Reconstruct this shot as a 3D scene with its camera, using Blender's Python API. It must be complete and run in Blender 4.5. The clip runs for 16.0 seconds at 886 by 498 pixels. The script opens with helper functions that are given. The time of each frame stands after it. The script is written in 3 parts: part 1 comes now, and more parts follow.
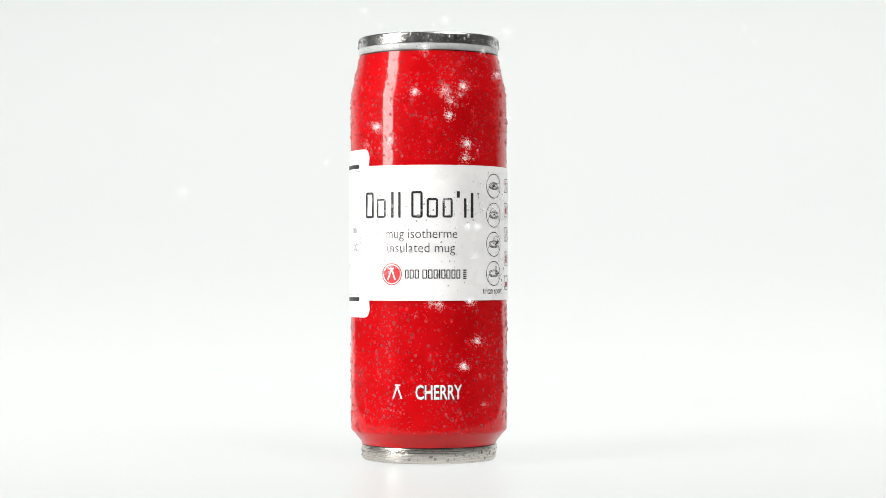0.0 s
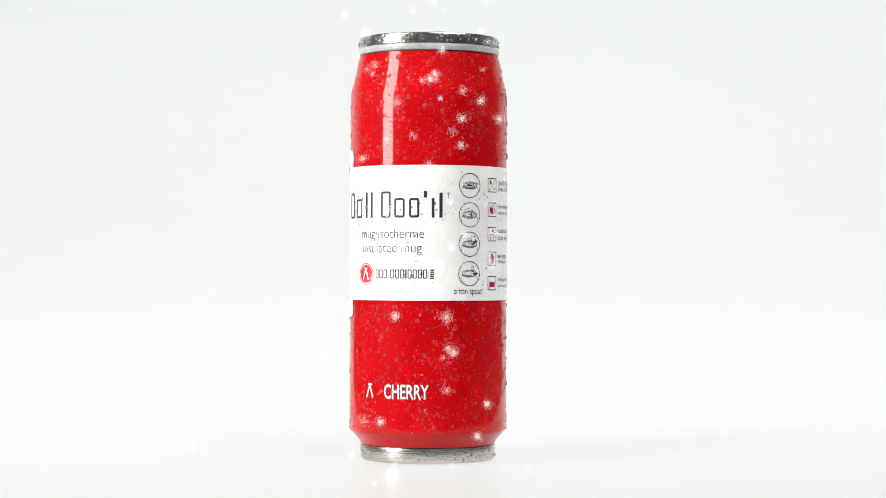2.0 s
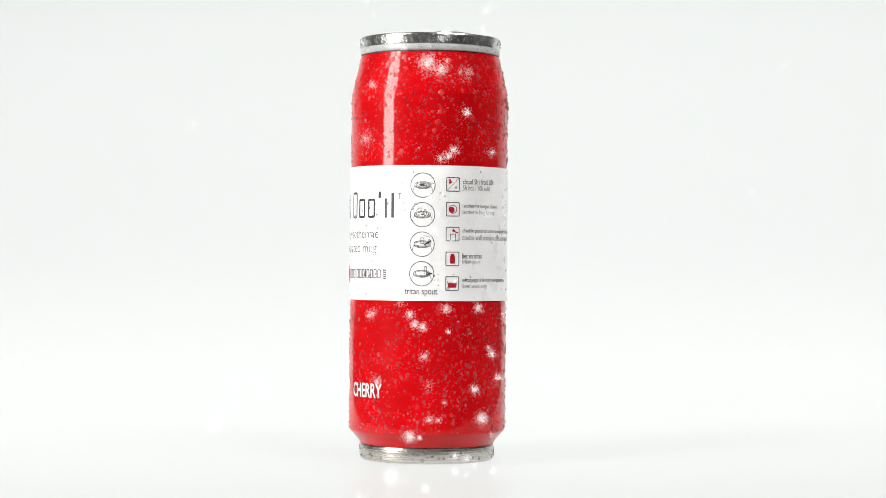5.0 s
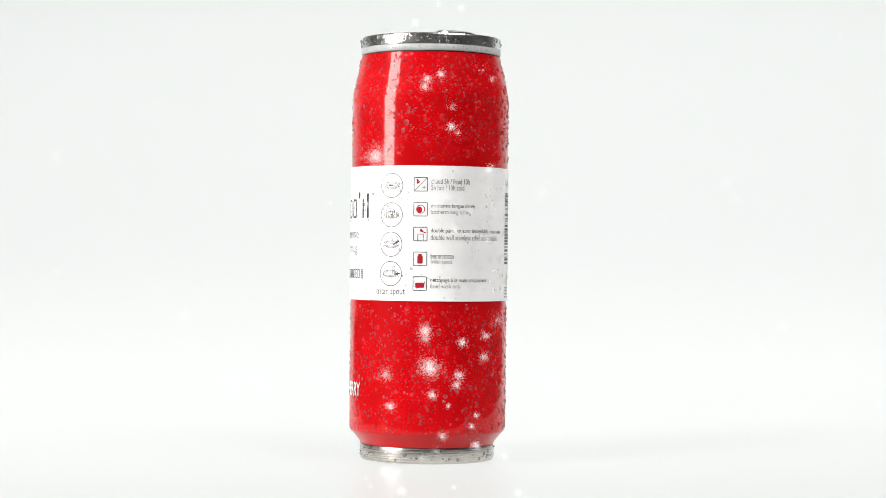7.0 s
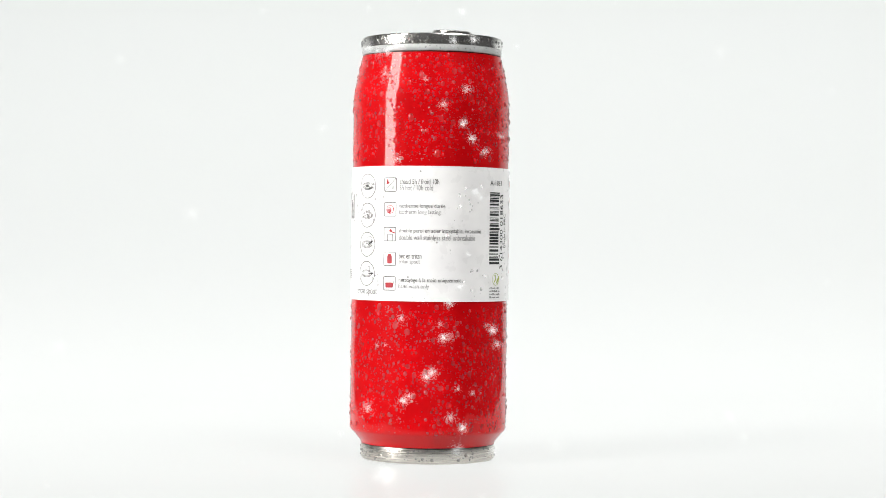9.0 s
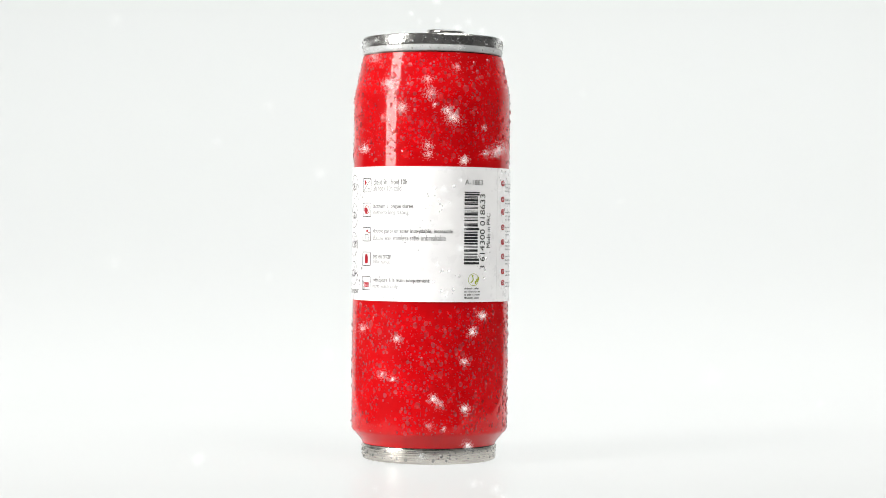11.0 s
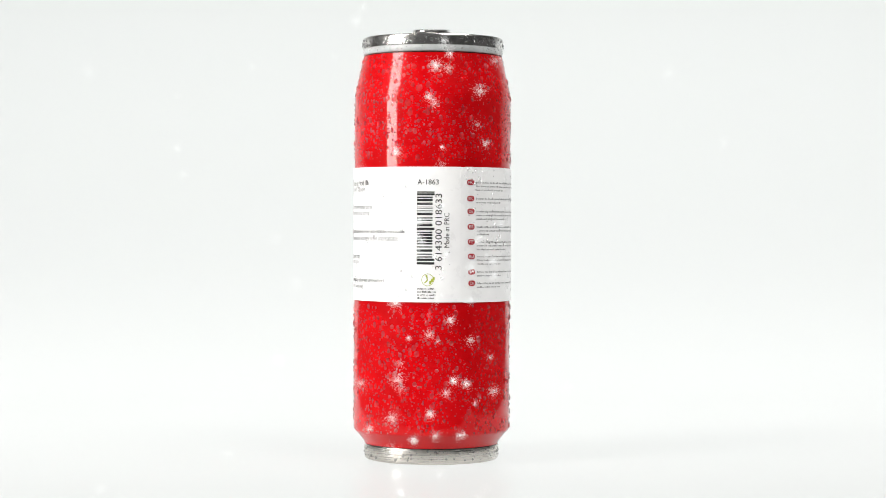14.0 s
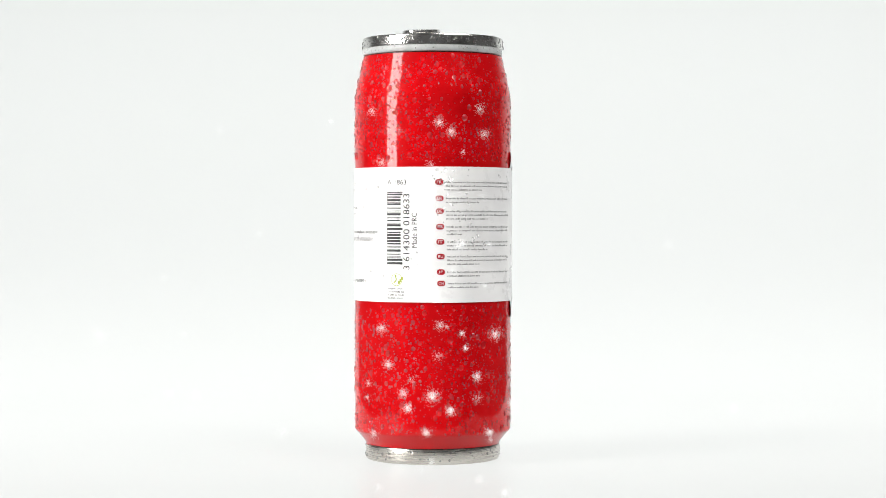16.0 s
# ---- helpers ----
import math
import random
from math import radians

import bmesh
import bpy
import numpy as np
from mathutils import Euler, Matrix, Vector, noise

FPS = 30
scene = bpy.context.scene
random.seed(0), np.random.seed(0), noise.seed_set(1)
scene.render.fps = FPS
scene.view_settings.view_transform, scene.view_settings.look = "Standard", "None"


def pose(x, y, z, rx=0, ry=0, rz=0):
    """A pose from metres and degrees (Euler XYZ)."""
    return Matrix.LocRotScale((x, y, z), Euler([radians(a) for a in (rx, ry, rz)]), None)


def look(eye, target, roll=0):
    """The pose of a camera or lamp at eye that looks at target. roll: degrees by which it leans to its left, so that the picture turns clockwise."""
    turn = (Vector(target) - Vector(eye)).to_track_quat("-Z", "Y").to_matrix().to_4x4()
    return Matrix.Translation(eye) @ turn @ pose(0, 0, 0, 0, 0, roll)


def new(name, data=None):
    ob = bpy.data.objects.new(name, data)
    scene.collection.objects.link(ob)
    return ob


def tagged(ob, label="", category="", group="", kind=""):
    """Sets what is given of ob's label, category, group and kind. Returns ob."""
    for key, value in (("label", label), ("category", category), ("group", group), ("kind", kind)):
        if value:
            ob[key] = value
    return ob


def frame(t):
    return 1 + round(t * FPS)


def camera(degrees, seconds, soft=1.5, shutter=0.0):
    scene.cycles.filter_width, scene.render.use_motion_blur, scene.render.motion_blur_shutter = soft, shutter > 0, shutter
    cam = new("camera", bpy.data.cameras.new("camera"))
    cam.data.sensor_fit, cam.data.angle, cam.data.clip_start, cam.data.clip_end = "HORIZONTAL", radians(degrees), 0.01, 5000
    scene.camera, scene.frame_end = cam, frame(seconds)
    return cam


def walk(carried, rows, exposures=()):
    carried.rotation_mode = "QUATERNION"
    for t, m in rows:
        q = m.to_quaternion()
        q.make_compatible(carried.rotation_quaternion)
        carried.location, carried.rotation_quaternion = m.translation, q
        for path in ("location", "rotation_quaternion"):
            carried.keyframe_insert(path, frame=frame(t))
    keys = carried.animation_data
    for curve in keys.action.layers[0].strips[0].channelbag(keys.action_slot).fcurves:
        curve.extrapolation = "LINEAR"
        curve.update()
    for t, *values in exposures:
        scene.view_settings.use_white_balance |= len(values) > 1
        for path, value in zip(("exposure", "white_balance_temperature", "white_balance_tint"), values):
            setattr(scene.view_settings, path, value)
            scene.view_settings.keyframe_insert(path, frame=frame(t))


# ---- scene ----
cam = camera(25.24, 16.0, soft=0.7)
AXIS = 0.0055          # the camera stands this far beside the turntable's axis
EYE = (AXIS, -0.885, 0.0937)
walk(cam, [(0.0, look(EYE, (AXIS, 0.0, 0.0937))), (16.0, look(EYE, (AXIS, 0.0, 0.0937)))],
     exposures=[(0.0, -0.06), (16.0, -0.06)])


# ---- light ----
world = bpy.data.worlds.new("studio_air")
world.use_nodes = True
world.node_tree.nodes["Background"].inputs[0].default_value = (0.9, 0.95, 1.0, 1)
world.node_tree.nodes["Background"].inputs[1].default_value = 0.02
scene.world = world


def softbox(name, place, target, width, height, watts, colour=(1, 1, 1)):
    lamp = bpy.data.lights.new(name, "AREA")
    lamp.shape, lamp.size, lamp.size_y, lamp.energy, lamp.color = "RECTANGLE", width, height, watts, colour
    ob = new(name, lamp)
    ob.matrix_world = look(place, target)
    return ob


softbox("strip_softbox", (-0.86, -0.48, 0.60), (0, 0, 0.33), 0.32, 0.95, 20.5, (1.0, 0.985, 0.95))
softbox("front_softbox", (1.15, -1.15, 2.10), (0, -0.05, 0.10), 1.5, 0.8, 66.0, (1.0, 0.995, 0.965))
softbox("overhead_softbox", (0.05, 0.45, 1.55), (0, 0.45, 0), 1.2, 0.8, 7.5, (0.98, 1.0, 0.975))
softbox("backdrop_light", (1.35, 0.55, 0.7), (1.0, 1.9, 0.75), 0.5, 1.2, 5.0, (0.975, 1.0, 0.975))
softbox("backdrop_light", (-1.35, 0.55, 0.7), (-1.0, 1.9, 0.75), 0.5, 1.2, 4.2, (0.97, 1.0, 0.985))
softbox("table_light", (0, 0.24, -0.45), (0, 0.24, 1.0), 2.4, 1.2, 12.8, (0.99, 1.0, 0.985))
softbox("rear_light", (0, 1.7, -0.30), (0, 1.0, 0.4), 3.0, 1.2, 24.0, (0.98, 1.0, 0.98))


# ---- materials ----
def material(name):
    m = bpy.data.materials.new(name)
    m.use_nodes = True
    return m, m.node_tree, m.node_tree.nodes["Principled BSDF"]


def node(tree, kind, **values):
    n = tree.nodes.new(kind)
    for key, value in values.items():
        n.inputs[key].default_value = value
    return n


def noise_tex(tree, scale, detail=3.0, rough=0.55, space="Object"):
    co = tree.nodes.new("ShaderNodeTexCoord")
    n = node(tree, "ShaderNodeTexNoise", Scale=scale, Detail=detail, Roughness=rough)
    tree.links.new(co.outputs[space], n.inputs["Vector"])
    return n


def ramp(tree, source, a, b, low=0.35, high=0.65):
    n = tree.nodes.new("ShaderNodeValToRGB")
    n.color_ramp.elements[0].position, n.color_ramp.elements[0].color = low, a
    n.color_ramp.elements[1].position, n.color_ramp.elements[1].color = high, b
    tree.links.new(source, n.inputs["Fac"])
    return n


def bump(tree, shader, source, strength, distance):
    n = node(tree, "ShaderNodeBump", Strength=strength, Distance=distance)
    tree.links.new(source, n.inputs["Height"])
    tree.links.new(n.outputs["Normal"], shader.inputs["Normal"])


def grey(v):
    return (v, v, v, 1)


def surface(name, a, b, scale, rough=(0.4, 0.5), metal=0.0, relief=0.0, relief_scale=None, coat=0.0, fine=None):
    """A two-scale surface: colour between a and b by broad noise, roughness and relief by a finer one."""
    m, tree, sh = material(name)
    broad = noise_tex(tree, scale)
    tint = ramp(tree, broad.outputs["Fac"], (*a, 1), (*b, 1))
    tree.links.new(tint.outputs["Color"], sh.inputs["Base Color"])
    small = noise_tex(tree, relief_scale or scale * 9, 4)
    gloss = ramp(tree, small.outputs["Fac"], grey(rough[0]), grey(rough[1]))
    tree.links.new(gloss.outputs["Color"], sh.inputs["Roughness"])
    if relief:
        bump(tree, sh, small.outputs["Fac"], 0.6, relief)
    sh.inputs["Metallic"].default_value = metal
    sh.inputs["Coat Weight"].default_value = coat
    sh.inputs["Coat Roughness"].default_value = 0.03
    return m


LACQUER = surface("red_lacquer", (0.46, 0.0010, 0.003), (0.53, 0.0014, 0.004), 60, (0.30, 0.42), coat=1.0)
LACQUER.node_tree.nodes["Principled BSDF"].inputs["Specular IOR Level"].default_value = 0.04
LACQUER.node_tree.nodes["Principled BSDF"].inputs["Coat IOR"].default_value = 1.35
PAPER = surface("damp_label_film", (0.83, 0.82, 0.83), (0.93, 0.92, 0.92), 42, (0.22, 0.5), relief=0.00012, relief_scale=160)
INK = surface("black_ink", (0.012, 0.012, 0.014), (0.03, 0.03, 0.032), 600, (0.35, 0.5))
PALE_INK = surface("grey_ink", (0.17, 0.165, 0.17), (0.26, 0.25, 0.26), 800, (0.4, 0.5))
RED_INK = surface("red_ink", (0.55, 0.006, 0.012), (0.66, 0.012, 0.02), 500, (0.35, 0.5))
DARK_RED_INK = surface("dark_red_ink", (0.34, 0.004, 0.014), (0.44, 0.008, 0.02), 500, (0.35, 0.5))
GREEN_INK = surface("olive_ink", (0.30, 0.36, 0.03), (0.40, 0.45, 0.06), 500, (0.35, 0.5))
WHITE_INK = surface("white_print", (0.78, 0.77, 0.76), (0.86, 0.85, 0.84), 500, (0.3, 0.4))
STEEL = surface("polished_steel", (0.66, 0.65, 0.63), (0.76, 0.75, 0.73), 90, (0.17, 0.27), metal=1.0, relief=0.00002, relief_scale=500)
GASKET = surface("pale_plastic", (0.40, 0.41, 0.41), (0.50, 0.51, 0.51), 120, (0.25, 0.4))
# near-black filling: the shade inside the mug's two grooves, put into colour
GAP = surface("groove_shade", (0.012, 0.012, 0.012), (0.025, 0.025, 0.025), 300, (0.5, 0.7))
SWEEP = surface("opal_acrylic_sweep", (0.695, 0.707, 0.708), (0.703, 0.715, 0.716), 1.2, (0.200, 0.206), relief_scale=4)
SWEEP.node_tree.nodes["Principled BSDF"].inputs["Specular IOR Level"].default_value = 0.2
opal = node(SWEEP.node_tree, "ShaderNodeBsdfTranslucent", Color=(0.70, 0.71, 0.71, 1))
opal_mix = node(SWEEP.node_tree, "ShaderNodeMixShader", Fac=0.75)
SWEEP.node_tree.links.new(SWEEP.node_tree.nodes["Principled BSDF"].outputs["BSDF"], opal_mix.inputs[1])
SWEEP.node_tree.links.new(opal.outputs["BSDF"], opal_mix.inputs[2])
SWEEP.node_tree.links.new(opal_mix.outputs["Shader"], SWEEP.node_tree.nodes["Material Output"].inputs["Surface"])
STUDIO = surface("grey_studio_paint", (0.20, 0.20, 0.203), (0.24, 0.24, 0.243), 2.5, (0.7, 0.9), relief=0.001, relief_scale=60)
FLAKE, ftree, fsh = material("snow_crystal")
fsh.inputs["Base Color"].default_value = (0.90, 0.91, 0.92, 1)
fsh.inputs["Roughness"].default_value = 0.55
fback = node(ftree, "ShaderNodeBsdfTranslucent", Color=(0.93, 0.94, 0.95, 1))
fmix = node(ftree, "ShaderNodeMixShader", Fac=0.15)
ftree.links.new(fsh.outputs["BSDF"], fmix.inputs[1])
ftree.links.new(fback.outputs["BSDF"], fmix.inputs[2])
ftree.links.new(fmix.outputs["Shader"], ftree.nodes["Material Output"].inputs["Surface"])

# brushed grain for the base: stretched noise round the axis
BRUSHED, btree, bsh = material("brushed_steel")
bco, bmap = btree.nodes.new("ShaderNodeTexCoord"), btree.nodes.new("ShaderNodeMapping")
bmap.inputs["Scale"].default_value = (40, 40, 2500)
bnoise = node(btree, "ShaderNodeTexNoise", Scale=1.0, Detail=4.0)
btree.links.new(bco.outputs["Object"], bmap.inputs["Vector"])
btree.links.new(bmap.outputs["Vector"], bnoise.inputs["Vector"])
btint = ramp(btree, bnoise.outputs["Fac"], (0.52, 0.49, 0.45, 1), (0.64, 0.61, 0.57, 1))
brough = ramp(btree, bnoise.outputs["Fac"], grey(0.20), grey(0.34))
btree.links.new(btint.outputs["Color"], bsh.inputs["Base Color"])
btree.links.new(brough.outputs["Color"], bsh.inputs["Roughness"])
bsh.inputs["Metallic"].default_value = 1.0
bump(btree, bsh, bnoise.outputs["Fac"], 0.3, 0.00002)

# water: mostly clear; the rest dimmed, putting the beads' shade into its colour
def water(name, inner_shade, share, gleam):
    m, tree, sh = material(name)
    sh.inputs["Base Color"].default_value = (0.88, 0.88, 0.88, 1)
    sh.inputs["Roughness"].default_value = 0.10
    sh.inputs["IOR"].default_value = 1.34
    sh.inputs["Transmission Weight"].default_value = 1.0
    sh.inputs["Coat Weight"].default_value = gleam
    sh.inputs["Coat IOR"].default_value = 1.60
    sh.inputs["Coat Roughness"].default_value = 0.10
    dim = node(tree, "ShaderNodeBsdfRefraction", Color=(inner_shade, inner_shade, inner_shade, 1), Roughness=0.29, IOR=1.06)
    mix = node(tree, "ShaderNodeMixShader", Fac=share)
    tree.links.new(sh.outputs["BSDF"], mix.inputs[1])
    tree.links.new(dim.outputs["BSDF"], mix.inputs[2])
    tree.links.new(mix.outputs["Shader"], tree.nodes["Material Output"].inputs["Surface"])
    return m


WATER = water("water", 0.60, 0.46, 1.0)
THIN_WATER = water("thin_water", 0.66, 0.42, 1.0)


# ---- building tools ----
def part(name, bm, mat, parent=None, label="", smooth=True):
    me = bpy.data.meshes.new(name)
    bm.normal_update()
    bm.to_mesh(me)
    bm.free()
    me.materials.append(mat)
    if smooth:
        for p in me.polygons:
            p.use_smooth = True
    ob = new(name, me)
    ob.parent = parent
    return tagged(ob, label)


def lathe(profile, steps=192, closed=False):
    """A turned body from (radius, height) in metres, listed from the inside or the bottom outwards and up."""
    bm = bmesh.new()
    rings = []
    for r, z in profile:
        if r < 1e-6:
            rings.append([bm.verts.new((0, 0, z))])
        else:
            rings.append([bm.verts.new((r * math.sin(2 * math.pi * k / steps), -r * math.cos(2 * math.pi * k / steps), z)) for k in range(steps)])
    pairs = list(zip(rings, rings[1:])) + ([(rings[-1], rings[0])] if closed else [])
    for lo, hi in pairs:
        for k in range(steps):
            n = (k + 1) % steps
            a = [lo[k % len(lo)], lo[n % len(lo)], hi[n % len(hi)], hi[k % len(hi)]]
            face = list(dict.fromkeys(a))
            if len(face) > 2:
                bm.faces.new(face)
    bmesh.ops.recalc_face_normals(bm, faces=bm.faces)
    return bm


def sharp(ob, angle=40):
    """Keeps turned edges crisp while the rest shades smoothly."""
    bm = bmesh.new()
    bm.from_mesh(ob.data)
    for e in bm.edges:
        if len(e.link_faces) == 2 and e.calc_face_angle(0) > radians(angle):
            e.smooth = False
    bm.to_mesh(ob.data)
    bm.free()
    return ob


def on_mug(angle, z, r):
    """Degrees round the mug (0 faces the camera at the start, growing to its right) and height in metres."""
    a = radians(angle)
    return Vector((r * math.sin(a), -r * math.cos(a), z))


# ---- setting ----
def sweep():
    """White sheet: level in front, a wide curve, then an upright back."""
    bm = bmesh.new()
    line = [(-0.147, 0.0, 0.22), (0.0, 0.0, 0.24), (0.15, 0.0, 0.27), (0.30, 0.0, 0.31)]
    for k in range(1, 33):
        y = 0.30 + 0.05 * k
        line.append((y, 1.5 * ((y - 0.30) / 1.6) ** 2.5, min(3.2, 0.31 + 0.5 * (y - 0.30) + 3.2 * max(0, y - 0.55) ** 1.5)))
    line += [(2.05, 1.9, 3.2), (2.12, 2.4, 3.2), (2.14, 3.1, 3.2)]
    rows = []
    for y, z, half in line:
        rows.append([bm.verts.new((x * half, y, z)) for x in (-1, -0.5, 0, 0.5, 1)])
    for a, b in zip(rows, rows[1:]):
        for k in range(4):
            bm.faces.new((a[k], a[k + 1], b[k + 1], b[k]))
    # turned-down edge, as thick as the sheet
    for e in [e for e in bm.edges if e.is_boundary]:
        a, b = [v.co.copy() for v in e.verts]
        bm.faces.new([bm.verts.new(p) for p in (b, a, a - Vector((0, 0, 0.004)), b - Vector((0, 0, 0.004)))])
    ob = part("backdrop", bm, SWEEP)
    return tagged(ob, "white opal acrylic sweep, lit from below, curving up behind the mug", "backdrop", kind="structure")


def slab(name, lo, hi, mat, label, category):
    bm = bmesh.new()
    bmesh.ops.create_cube(bm, size=1)
    for v in bm.verts:
        v.co = Vector(((lo[i] + hi[i]) / 2 + v.co[i] * (hi[i] - lo[i]) for i in range(3)))
    return tagged(part(name, bm, mat, smooth=False), label, category, kind="structure")


sweep()
slab("floor", (-3.6, -3.1, -0.92), (3.6, 2.4, -0.82), STUDIO, "grey painted studio floor below the white sweep", "floor")
slab("wall_north", (-3.6, 2.4, -0.92), (3.6, 2.5, 3.3), STUDIO, "grey painted studio wall behind the sweep", "wall")
slab("wall_south", (-3.6, -3.2, -0.92), (3.6, -3.1, 3.3), STUDIO, "grey painted studio wall", "wall")
slab("wall_west", (-3.7, -3.2, -0.92), (-3.6, 2.5, 3.3), STUDIO, "grey painted studio wall", "wall")
slab("wall_east", (3.6, -3.2, -0.92), (3.7, 2.5, 3.3), STUDIO, "grey painted studio wall", "wall")
slab("ceiling", (-3.7, -3.2, 3.3), (3.7, 2.5, 3.4), STUDIO, "grey painted studio ceiling", "ceiling")


# ---- the mug ----
mug = tagged(new("insulated_mug"), "tall red lacquered insulated mug with steel lid rim, beaded with water", "insulated mug")
R_BODY, R_LABEL, R_PRINT = 0.03482, 0.03508, 0.03532

BODY_LINE = [(0.0300, 0.0070), (0.0302, 0.0076), (0.0307, 0.0084), (0.0317, 0.0096), (0.0328, 0.0109), (0.0338, 0.0121), (0.0343, 0.0126), (0.03462, 0.0131), (0.03478, 0.0138), (R_BODY, 0.0148), (R_BODY, 0.0170),
             (R_BODY, 0.045), (R_BODY, 0.07), (R_BODY, 0.10), (R_BODY, 0.13), (R_BODY, 0.149), (R_BODY, 0.1578), (0.03478, 0.1596), (0.03469, 0.1608), (0.03455, 0.1619), (0.03434, 0.1631),
             (0.03410, 0.1643), (0.03332, 0.1680), (0.03250, 0.1717), (0.0318, 0.1750), (0.03125, 0.1776), (0.03102, 0.1787)]


def body_at(z):
    """Radius of the body and its slope at a height."""
    for (r0, z0), (r1, z1) in zip(BODY_LINE, BODY_LINE[1:]):
        if z0 <= z <= z1:
            k = (z - z0) / (z1 - z0)
            return r0 + k * (r1 - r0), (r1 - r0) / (z1 - z0)
    return R_BODY, 0.0


body = sharp(part("body", lathe([(0, 0.0070)] + BODY_LINE + [(0.0295, 0.1788), (0, 0.1788)]), LACQUER, mug, "glossy cherry-red lacquered steel body"), 50)
sharp(part("base_gap", lathe([(0.0, 0.0062), (0.0294, 0.0062), (0.0294, 0.0074), (0.0, 0.0074)]), GAP, mug, "thin dark groove"))
base = sharp(part("base_ring", lathe([(0, 0.0012), (0.0270, 0.0012), (0.0276, 0.0), (0.0292, 0.0), (0.0297, 0.0005), (0.0299, 0.0014), (0.02995, 0.0060), (0.0298, 0.0066), (0.0290, 0.0068), (0, 0.0068)]), BRUSHED, mug, "brushed stainless steel base ring"))
sharp(part("lid_gap", lathe([(0, 0.1786), (0.0303, 0.1786), (0.0303, 0.1799), (0, 0.1799)]), GAP, mug, "thin dark groove"))
sharp(part("gasket", lathe([(0, 0.1792), (0.0304, 0.1792), (0.0309, 0.1794), (0.0311, 0.1800), (0.0311, 0.1818), (0.0308, 0.1823), (0, 0.1823)]), GASKET, mug, "pale grey plastic sealing ring"))
rim = sharp(part("lid_rim", lathe([(0.0300, 0.1824), (0.0307, 0.1819), (0.0312, 0.1822), (0.0313, 0.1828), (0.0313, 0.1858), (0.0312, 0.1865), (0.0309, 0.1869), (0.0304, 0.1868), (0.0300, 0.1864), (0.0297, 0.1855), (0.0296, 0.1846), (0.0292, 0.1842), (0.0, 0.1842)]), STEEL, mug, "polished stainless steel lid rim"), 45)


def pull_tab():
    """Oval raised tab on the lid with an open finger loop, on a low rivet."""
    bm = bmesh.new()
    n = 40
    rings = []
    for grow, z in ((0.0, 0.0), (0.0006, 0.0004), (0.0006, 0.0012), (0.0, 0.0016), (-0.0028, 0.0016), (-0.0034, 0.0010), (-0.0034, 0.0004), (-0.0028, 0.0)):
        ring = []
        for k in range(n):
            a = 2 * math.pi * k / n
            ring.append(bm.verts.new(((0.0076 + grow) * math.cos(a), (0.0084 + grow) * math.sin(a), z + 0.0006 * math.sin(a))))
        rings.append(ring)
    for a, b in zip(rings, rings[1:] + rings[:1]):
        for k in range(n):
            bm.faces.new((a[k], a[(k + 1) % n], b[(k + 1) % n], b[k]))
    for radius, depth, z in ((0.0036, 0.0050, -0.0020), (0.0024, 0.0012, 0.0014)):
        bmesh.ops.create_cone(bm, cap_ends=True, segments=20, radius1=radius, radius2=radius * 0.85, depth=depth, matrix=Matrix.Translation((0, 0.0050, z)))
    bmesh.ops.recalc_face_normals(bm, faces=bm.faces)
    ob = sharp(part("pull_tab", bm, STEEL, mug, "raised oval steel pull tab"), 45)
    ob.matrix_basis = Matrix.Rotation(radians(160), 4, "Z") @ Matrix.Translation((0, -0.0110, 0.1886))
    return ob


pull_tab()


# ---- label and its print, in degrees round the mug and millimetres of height ----
def wrap(bm, r):
    """Takes a flat mesh (x degrees, y millimetres) round the mug at radius r."""
    for v in bm.verts:
        v.co = on_mug(v.co.x, v.co.y / 1000, r + v.co.z)
    return bm


MM = math.degrees(0.001 / R_PRINT)       # degrees in a millimetre of arc


def outline(u, v, half_w, half_h, corner, n=8):
    """Corners of a rounded box about (u, v), sizes in millimetres; u in degrees."""
    pts = []
    for cx, cy, a0 in ((1, 1, 0), (-1, 1, 90), (-1, -1, 180), (1, -1, 270)):
        for k in range(n + 1):
            a = radians(a0 + 90 * k / n)
            pts.append((cx * (half_w - corner) + corner * math.cos(a), cy * (half_h - corner) + corner * math.sin(a)))
        side = 2 * ((half_w if cx == cy else half_h) - corner)
        ax, ay = pts[-1]
        for k in range(1, 6):
            step = side * k / 6
            pts.append((ax - step * cy, ay) if cx == cy else (ax, ay + step * cx))
    return [(u + x * MM, v + y) for x, y in pts]


def add_ring(bm, u, v, half_w, half_h, corner, width, n=8):
    a = [bm.verts.new((*p, 0)) for p in outline(u, v, half_w, half_h, corner, n)]
    b = [bm.verts.new((*p, 0)) for p in outline(u, v, half_w - width, half_h - width, max(corner - width, 0.02), n)]
    for k in range(len(a)):
        j = (k + 1) % len(a)
        bm.faces.new((a[k], a[j], b[j], b[k]))


def add_fill(bm, u, v, half_w, half_h, corner, n=8):
    pts = outline(u, v, half_w, half_h, corner, n)
    mid = bm.verts.new((u, v, 0))
    vs = [bm.verts.new((*p, 0)) for p in pts]
    for k in range(len(vs)):
        bm.faces.new((mid, vs[k], vs[(k + 1) % len(vs)]))


def add_bar(bm, u0, u1, v0, v1):
    """A plain bar from u0 to u1 degrees and v0 to v1 millimetres, cut to follow the curve."""
    n = max(1, int((u1 - u0) / 4))
    lo = [bm.verts.new((u0 + (u1 - u0) * k / n, v0, 0)) for k in range(n + 1)]
    hi = [bm.verts.new((u0 + (u1 - u0) * k / n, v1, 0)) for k in range(n + 1)]
    for k in range(n):
        bm.faces.new((lo[k], lo[k + 1], hi[k + 1], hi[k]))


